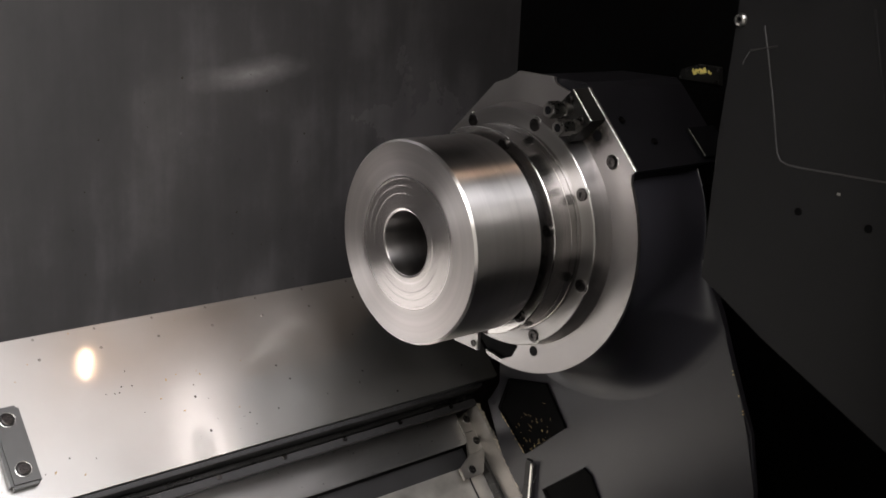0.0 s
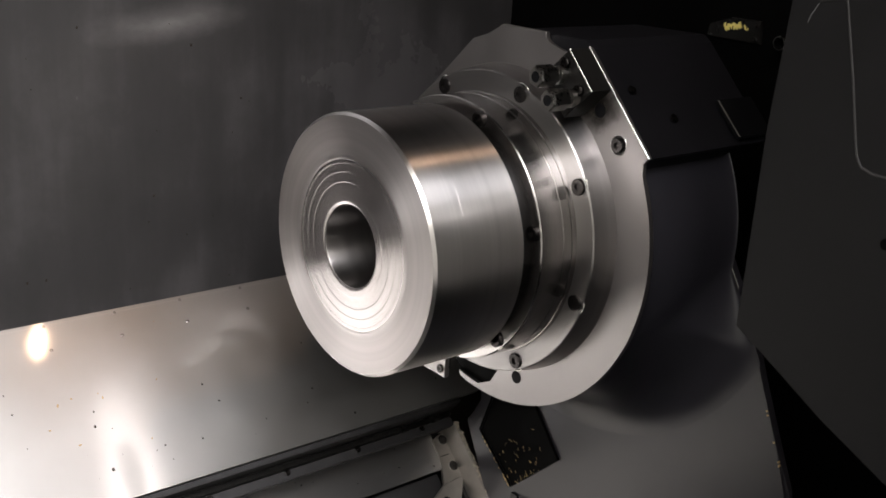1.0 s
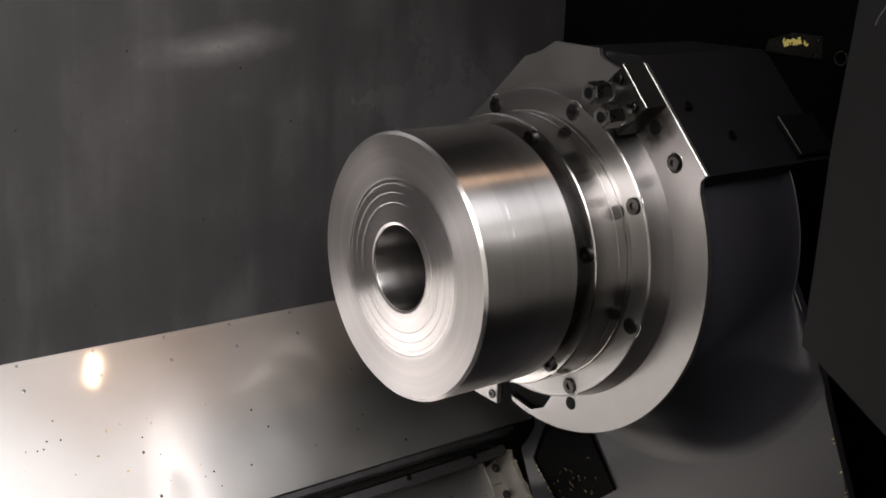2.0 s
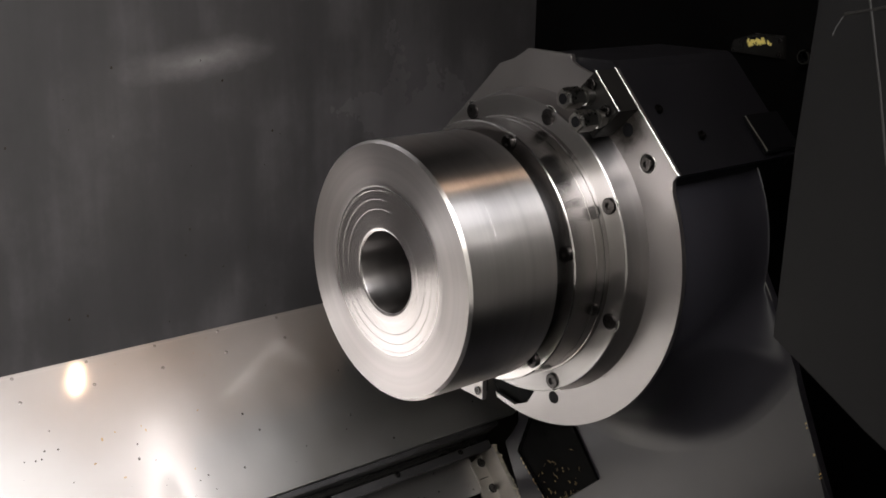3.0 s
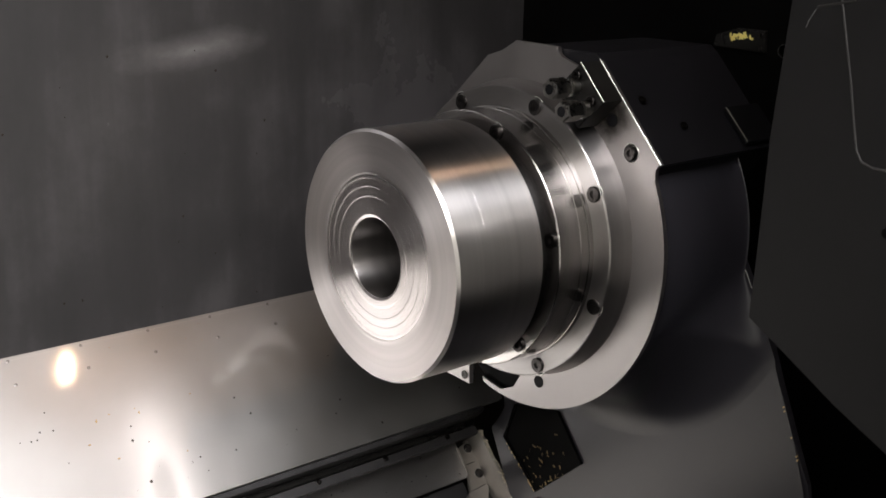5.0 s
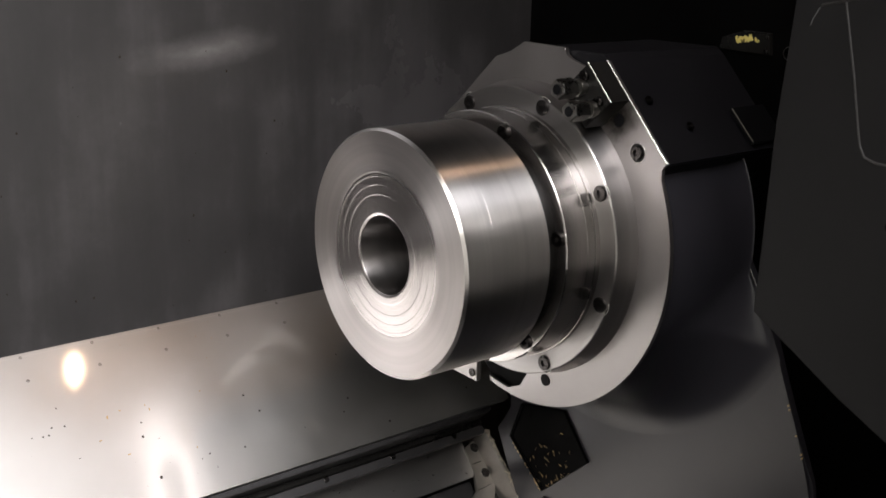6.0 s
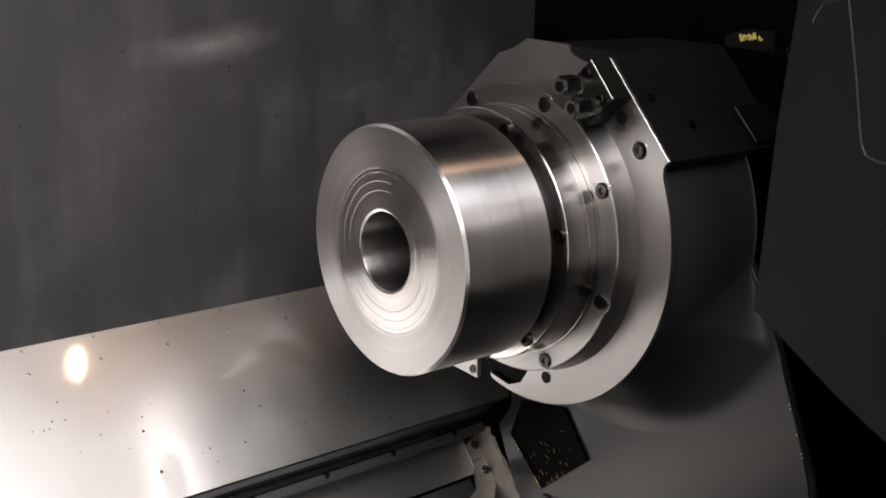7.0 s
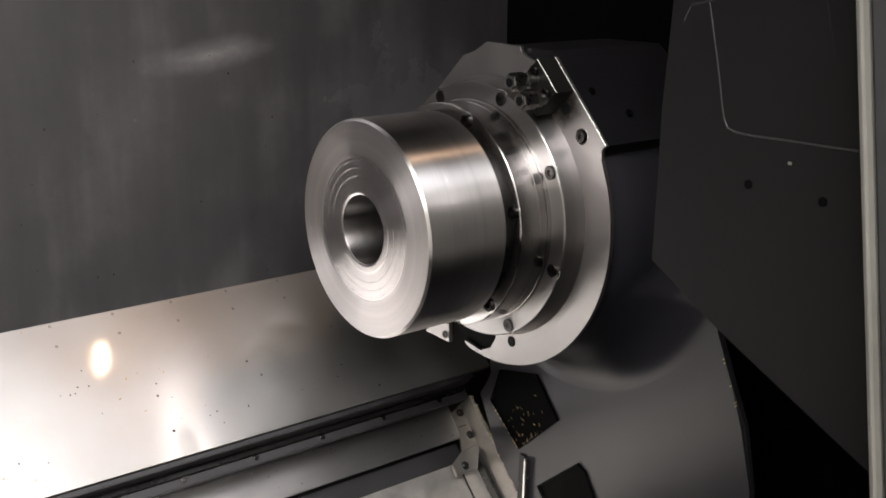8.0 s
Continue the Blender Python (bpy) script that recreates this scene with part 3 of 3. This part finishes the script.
for k in range(130):
    m = pose(0.2602 + rnd.uniform(-0.0022, 0.0022), -0.028 - 0.19 * rnd.random() ** 1.2, -0.0005, rnd.uniform(-20, 20), rnd.uniform(-20, 20), rnd.gauss(0, 25))
    bmesh.ops.create_icosphere(bm, subdivisions=1, radius=rnd.uniform(0.0004, 0.0013), matrix=m @ Matrix.Diagonal((0.8, rnd.uniform(1.0, 3.2), 0.4, 1)))
part("crust", bm, GRIME, led, "dried coolant crust")

# pockets in the headstock wall: flat near-black plates stand in for their shade
def pocket(corners, label):
    t = thing("wall_pocket", pose(HX, 0, 0), label, "pocket")
    n = len(corners)
    cy, cz = sum(c[0] for c in corners) / n, sum(c[1] for c in corners) / n
    inner = [(cy + (y - cy) * 0.95, cz + (z - cz) * 0.95) for y, z in corners]
    bm = bmesh.new()
    a = [bm.verts.new((-0.003, y, z)) for y, z in corners]
    b = [bm.verts.new((-0.003, y, z)) for y, z in inner]
    for k in range(n):
        bm.faces.new((a[k], a[(k + 1) % n], b[(k + 1) % n], b[k]))
    c = [bm.verts.new((0.0, y, z)) for y, z in corners]
    for k in range(n):
        bm.faces.new((a[k], c[k], c[(k + 1) % n], a[(k + 1) % n]))
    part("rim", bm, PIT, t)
    part("well", prism(inner, -0.0012, -0.0002), PIT, t, "oily inside, shade painted flat black")
    return t


pocket([(0.0440, 0.8820), (0.0083, 0.8385), (0.0700, 0.7815), (0.1215, 0.8260), (0.1060, 0.8690)], "oily pocket with brass-coloured chips in the headstock wall, its shade painted black")
pocket([(0.038, 0.747), (-0.024, 0.7995), (-0.036, 0.794), (-0.052, 0.768), (-0.075, 0.720), (-0.01, 0.690)], "lower pocket in the headstock wall, its shade painted black")
pin = thing("wall_pin", pose(HX, 0, 0), "bright steel pin in a dark slot on the headstock wall", "pin")
part("slot", prism([(0.068, 0.776), (0.059, 0.776), (0.062, 0.70), (0.071, 0.70)], -0.003, 0.001), OILY, pin)
part("rod", prism([(0.056, 0.776), (0.052, 0.774), (0.053, 0.70), (0.058, 0.70)], -0.008, 0.001, 0.001), BRIGHT, pin)



def sweep(points, r, seg=8):
    """A thin bead along (y, z) points on a sheet's -x face."""
    bm = bmesh.new()
    pts = [Vector((0, y, z)) for y, z in points]
    rings = []
    for k, p in enumerate(pts):
        t = (pts[min(k + 1, len(pts) - 1)] - pts[max(k - 1, 0)]).normalized()
        side = Vector((0, -t.z, t.y))
        rings.append([bm.verts.new(p + side * r * math.cos(2 * math.pi * q / seg) + Vector((-1, 0, 0)) * r * 0.6 * math.sin(2 * math.pi * q / seg)) for q in range(seg)])
    for a, b in zip(rings, rings[1:]):
        for q in range(seg):
            bm.faces.new((a[q], a[(q + 1) % seg], b[(q + 1) % seg], b[q]))
    bm.faces.new(rings[0])
    bm.faces.new(rings[-1][::-1])
    return bm


def turn_z(bm):
    """Turn a body round X into one round Z, its -X end up."""
    for v in bm.verts:
        v.co = (v.co.y, v.co.z, -v.co.x)
    return bm


# thin bright steel beads along the sloping edges of plate and block
for holder, x, a, q in ((plate, PX + 0.0004, (-0.0825, 0.1520), (-0.1488, 0.0806)), (block, 0.1284, edge_pt(0, 0), edge_pt(L, 0))):
    bm = sweep([a, q], 0.00075)
    bmesh.ops.translate(bm, vec=(x, 0, 0), verts=bm.verts)
    part("edge", bm, BRIGHT, holder, "thin bright line along the edge", None, 60)

# ---- door jamb panel ----
JX = -0.008
jamb = thing("jamb_panel", pose(JX, 0, 0), "charcoal sheet-steel door jamb panel with pressed recess", "panel", "", "structure")
part("sheet", prism([(-0.3405, 1.149), (-0.3432, 1.250), (-0.3475, 1.313), (-0.350, 1.36), (-0.36, 1.85), (-0.62, 1.85), (-0.62, 1.006), (-0.494, 1.0685), (-0.396, 1.1175)], 0.0, 0.018, 0.0012), DOOR, jamb)

part("recess_bead", sweep([(-0.3705, 1.330), (-0.3750, 1.3140), (-0.3836, 1.2800), (-0.3890, 1.2555), (-0.3910, 1.2475), (-0.3940, 1.2427), (-0.4000, 1.2408), (-0.4114, 1.2403), (-0.4382, 1.2406), (-0.4805, 1.2409)], 0.0006), BEAD, jamb, "pressed bead round a shallow recess")
part("recess_edge", sweep([(-0.4465, 1.345), (-0.4490, 1.334), (-0.4550, 1.310), (-0.4610, 1.289)], 0.0009), DOOR, jamb)
# screw holes: near-black discs with the shade in their colour
for y, z in ((-0.4118, 1.2112), (-0.4618, 1.2096)):
    part("screw_hole", revolve([(-0.0004, 0.0), (-0.0004, 0.0027), (0.0002, 0.0029)], 20), PIT, jamb, "", pose(0, y, z))
# the shadow under the recess's upper edge, drawn as a black bead
part("recess_shadow", sweep([(-0.3617, 1.3130), (-0.3667, 1.3140), (-0.3761, 1.3160), (-0.3820, 1.3173)], 0.0007), OILY, jamb, "shadow line along the recess top, laid on as a dark bead")
head = part("button_head", revolve([(0.0, 0.0046), (-0.0022, 0.0042), (-0.0030, 0.0030), (-0.0030, 0.0020), (-0.0010, 0.0019)], 28), OLD_STEEL, jamb, "dull steel button-head screw", pose(0, -0.3521, 1.3328), 50)
# socket shade as a flat black disc
part("button_socket", revolve([(-0.0012, 0.0), (-0.0012, 0.0020)], 20), BLACK, head, "black disc for the shade in the socket")
part("nick", box(-0.0005, 0.0, -0.4402, -0.4376, 1.2270, 1.2288, 0.0002), GREY_BAR, jamb, "pale paint chip")
part("scratch", sweep([(-0.3568, 1.3030), (-0.3578, 1.3062), (-0.3612, 1.3120)], 0.00022), GREY, jamb, "pale curved scratch")
trim = thing("door_edge_trim", pose(-0.035, 0, 0), "worn grey metal trim bar on the door edge", "trim", "", "structure")
part("bar", prism([(-0.474, 1.46), (-0.467, 1.46), (-0.5435, 0.93), (-0.5505, 0.93)], -0.004, 0.012, 0.003), GREY_BAR, trim)
part("seal", prism([(-0.475, 1.46), (-0.492, 1.46), (-0.5685, 0.93), (-0.5515, 0.93)], -0.002, 0.026, 0.002), RUBBER, trim, "black rubber door seal")

# ---- plugs, catch plate and warning label on and above the sloping cover ----
SL = Vector((0, -0.0685, -0.071)).normalized()
SN = Vector((0, SL.z, -SL.y))
SN = SN if SN.z > 0 else -SN


def on_cover(x, s):
    """A pose on the sloping cover, s metres down from its upper edge; local -x points out."""
    p = Vector((x, -0.0815, AX + 0.1515)) + SL * s
    xa = -SN
    ya = Vector((1, 0, 0))
    za = xa.cross(ya)
    return Matrix(((xa.x, ya.x, za.x, p.x), (xa.y, ya.y, za.y, p.y), (xa.z, ya.z, za.z, p.z), (0, 0, 0, 1)))


for x, s in ((0.171, 0.040), (0.200, 0.068), (0.288, 0.080)):
    t = thing("cover_screw", on_cover(x, s), "small oily screw in the black sloping cover", "screw", "screws of the cover")
    add_screw(t, -0.0002, 0, 0, 0.0034, 0.0016, 0, None, False)
catch = thing("cover_catch", on_cover(0.262, 0.074), "black sheet catch plate with a worn bright edge", "catch")
part("plate", box(-0.004, 0.0, -0.004, 0.040, -0.016, 0.020, 0.001), BLACK, catch)
part("worn_edge", box(-0.0045, -0.0038, -0.0044, -0.0038, -0.015, 0.019, 0.0002), GREY_BAR, catch, "worn bright edge")
lab = thing("warning_label", pose(END_X - 0.0002, 0.0, 0.0), "dark label plate with worn yellow print on the end wall", "label")
part("plate", prism([(-0.007, 1.245), (-0.010, 1.256), (-0.033, 1.2635), (-0.064, 1.263), (-0.066, 1.243)], -0.004, 0.0, 0.001), OILY, lab)
prnd = random.Random(7)
pbm = bmesh.new()
for k in range(22):
    u = prnd.random()
    m = pose(-0.0042, -0.026 - 0.026 * u, 1.2555 + 0.002 * u + prnd.uniform(-0.0028, 0.0028), prnd.uniform(0, 360))
    bmesh.ops.create_icosphere(pbm, subdivisions=1, radius=prnd.uniform(0.0008, 0.0024), matrix=m @ Matrix.Diagonal((0.12, 1.5, 0.8, 1)))
part("yellow_print", pbm, LABEL, lab, "unreadable worn yellow print")
for z in (1.2465, 1.2590):
    add_screw(lab, -0.0042, -0.0610, z, 0.0022, 0.0012, 0, None, False)

# ---- chips and droplets ----
rnd = random.Random(11)
bm = bmesh.new()
for k in range(44):
    u, v = min(1.0, max(0.0, rnd.gauss(0.38, 0.20))), rnd.random() ** 2.2
    y = 0.0690 + (0.0095 - 0.0690) * u + 0.026 * v
    z = 0.7840 + (0.8380 - 0.7840) * u + 0.030 * v
    m = pose(HX - 0.0035, y, z, rnd.gauss(42, 25), rnd.uniform(-30, 30), rnd.uniform(-30, 30))
    s = rnd.uniform(0.0003, 0.0007) * (1.7 if k % 9 == 0 else 1.0)
    bmesh.ops.create_cube(bm, size=1.0, matrix=m @ Matrix.Diagonal((s * 0.5, s * rnd.uniform(2, 8), s, 1)))
for k in range(26):
    u = rnd.random()
    m = pose(HX - 0.0035, 0.1205 - 0.0500 * u + rnd.uniform(-0.001, 0.001), 0.8255 - 0.0435 * u, rnd.gauss(40, 12), 0, 0)
    s = rnd.uniform(0.0004, 0.0008)
    bmesh.ops.create_cube(bm, size=1.0, matrix=m @ Matrix.Diagonal((s, s * rnd.uniform(2, 5), s, 1)))
tagged(part("metal_chips", bm, CHIP), "scattered brass-coloured turning chips in the pocket", "chips", "", "stuff")
bm = bmesh.new()
for k in range(40):
    s = rnd.uniform(0.0003, 0.0010)
    m = on_way(rnd.uniform(-0.05, 0.25), rnd.uniform(-0.064, -0.006), -0.0298) @ pose(0, 0, 0, 0, 0, rnd.uniform(0, 360))
    bmesh.ops.create_cube(bm, size=1.0, matrix=m @ Matrix.Diagonal((s * 2, s, s * 0.8, 1)))
tagged(part("way_cover_chips", bm, BRIGHT), "tiny bright metal chips on the way cover", "chips", "", "stuff")
bm = bmesh.new()
for k in range(150):
    x = -0.42 + 0.66 * rnd.random() ** 1.5
    m = on_slope(x, rnd.uniform(0.02, 0.170), 0.0) @ Matrix.Diagonal((1, rnd.uniform(0.8, 1.3), 0.35, 1))
    bmesh.ops.create_icosphere(bm, subdivisions=2, radius=rnd.choice((0.0004, 0.0005, 0.0006, 0.0007, 0.0010)), matrix=m)
for x, sl in ((-0.200, 0.097), (-0.191, 0.113), (-0.209, 0.091), (-0.218, 0.0925), (-0.189, 0.0955), (-0.204, 0.091), (-0.124, 0.081), (-0.127, 0.068),
              (-0.124, 0.028), (-0.011, 0.062), (0.085, 0.050), (-0.021, 0.081), (0.093, 0.097), (0.120, 0.015), (-0.219, 0.122)):
    m = on_slope(x, sl, 0.0) @ Matrix.Diagonal((1, rnd.uniform(0.9, 1.2), 0.4, 1))
    bmesh.ops.create_icosphere(bm, subdivisions=2, radius=rnd.uniform(0.0012, 0.0016), matrix=m)
tagged(part("oil_droplets", bm, DROP, None, "", None, 60), "small dark oil droplets on the slanted sheet", "droplets", "", "stuff")
bm = bmesh.new()
for k in range(26):
    m = pose(rnd.uniform(-0.25, 0.2), WALL_Y, rnd.uniform(0.98, 1.24)) @ Matrix.Diagonal((1, 0.4, 1.2, 1))
    bmesh.ops.create_icosphere(bm, subdivisions=1, radius=rnd.choice((0.0005, 0.0007, 0.0011)), matrix=m)
tagged(part("wall_droplets", bm, DROP, None, "", None, 60), "tiny oil droplets on the back wall", "droplets", "", "stuff")

bm = bmesh.new()
for k in range(30):
    x = -0.40 + 0.42 * rnd.random() ** 1.3
    m = on_slope(x, rnd.uniform(0.01, 0.178), 0.0003) @ pose(0, 0, 0, rnd.uniform(-20, 20), rnd.uniform(-20, 20), rnd.uniform(0, 360))
    s = rnd.uniform(0.0007, 0.0015)
    bmesh.ops.create_icosphere(bm, subdivisions=1, radius=s, matrix=m @ Matrix.Diagonal((1.5, 0.7, 0.45, 1)))
tagged(part("sheet_chips", bm, CHIP), "small brown metal chips stuck to the slanted sheet", "chips", "", "stuff")

# ---- rivets that hold the slanted sheet, two rows below the seam ----
rivet_profile = [(0.0, 0.0019), (-0.0005, 0.0018), (-0.0008, 0.0013), (-0.0009, 0.0005), (-0.0005, 0.0002)]
for k in range(-1, 7):
    for row, level in ((0, 0.166), (1, 0.1435)):
        rivet = part("sheet_rivet", turn_z(revolve(rivet_profile, 20)), OLD_STEEL, None, "", on_slope(-0.206 + 0.0645 * k, level, 0.0), 60)
        tagged(rivet, "small oily steel rivet in the slanted sheet", "rivet", "rivets of the slanted sheet")
seam_bead = part("sheet_seam", box(-1.5, 0.268, -0.0016, 0.0, -0.001, 0.0008, 0.0005), PANEL, None, "", on_slope(0, (SEAM_Z - LOW_Z) / UP.z - 0.0030, 0.0))
tagged(seam_bead, "thin bright folded edge where the sheet meets the wall", "edge", "", "structure")

# ---- worn edge of the headstock wall ----
worn_edge = sweep([(-0.1362, 1.1135), (-0.1440, 1.1000), (-0.1512, 1.0880), (-0.1575, 1.0775), (-0.1637, 1.0670)], 0.0005)
bmesh.ops.translate(worn_edge, vec=(HX, 0, 0), verts=worn_edge.verts)
tagged(part("headstock_edge", worn_edge, GREY_BAR, None, "", None, 60), "thin worn bright edge of the headstock wall", "edge", "", "structure")

bm = bmesh.new()
for y, z in ((-0.2062, 0.9755), (-0.2075, 0.9722), (-0.2165, 0.9520), (-0.2230, 0.9375), (-0.2240, 0.9345)):
    bmesh.ops.create_icosphere(bm, subdivisions=1, radius=0.0012, matrix=pose(HX, y + 0.001, z, 20, 40, 10) @ Matrix.Diagonal((0.5, 0.8, 1.2, 1)))
tagged(part("edge_chips", bm, CHIP), "tiny brass-coloured chips on the headstock wall edge", "chips", "", "stuff")

# ---- pipe end on the end wall ----
pipe = thing("pipe_end", pose(END_X - 0.0005, -0.0930, 1.2480), "dark oily pipe end on the black end wall", "pipe")
part("tube", revolve([(0.0, 0.0062), (-0.014, 0.0062), (-0.015, 0.0055), (-0.015, 0.0044), (-0.004, 0.0042)], 28), SCREW, pipe, "", None, 40)
part("rim", revolve([(-0.0146, 0.0063), (-0.0156, 0.0060), (-0.0156, 0.0052)], 28), OLD_STEEL, pipe, "worn bright rim", None, 40)

# ---- lamps ----
wl = thing("work_lamp", look(LAMP, (-0.1, 0.25, 0.95)), "round warm work lamp under the machine roof", "lamp")
part("housing", turn_z(revolve([(-0.06, 0.0), (-0.06, 0.045), (-0.002, 0.050), (0.006, 0.050), (0.006, 0.046), (-0.001, 0.044)], 48)), BLACK, wl, "", None, 40)
stem = box(0.204, 0.240, -0.310, -0.240, 2.006, 2.062, 0.004)
stem.transform(wl.matrix_local.inverted())
part("bracket", stem, BLACK, wl, "black sheet bracket up to the roof")
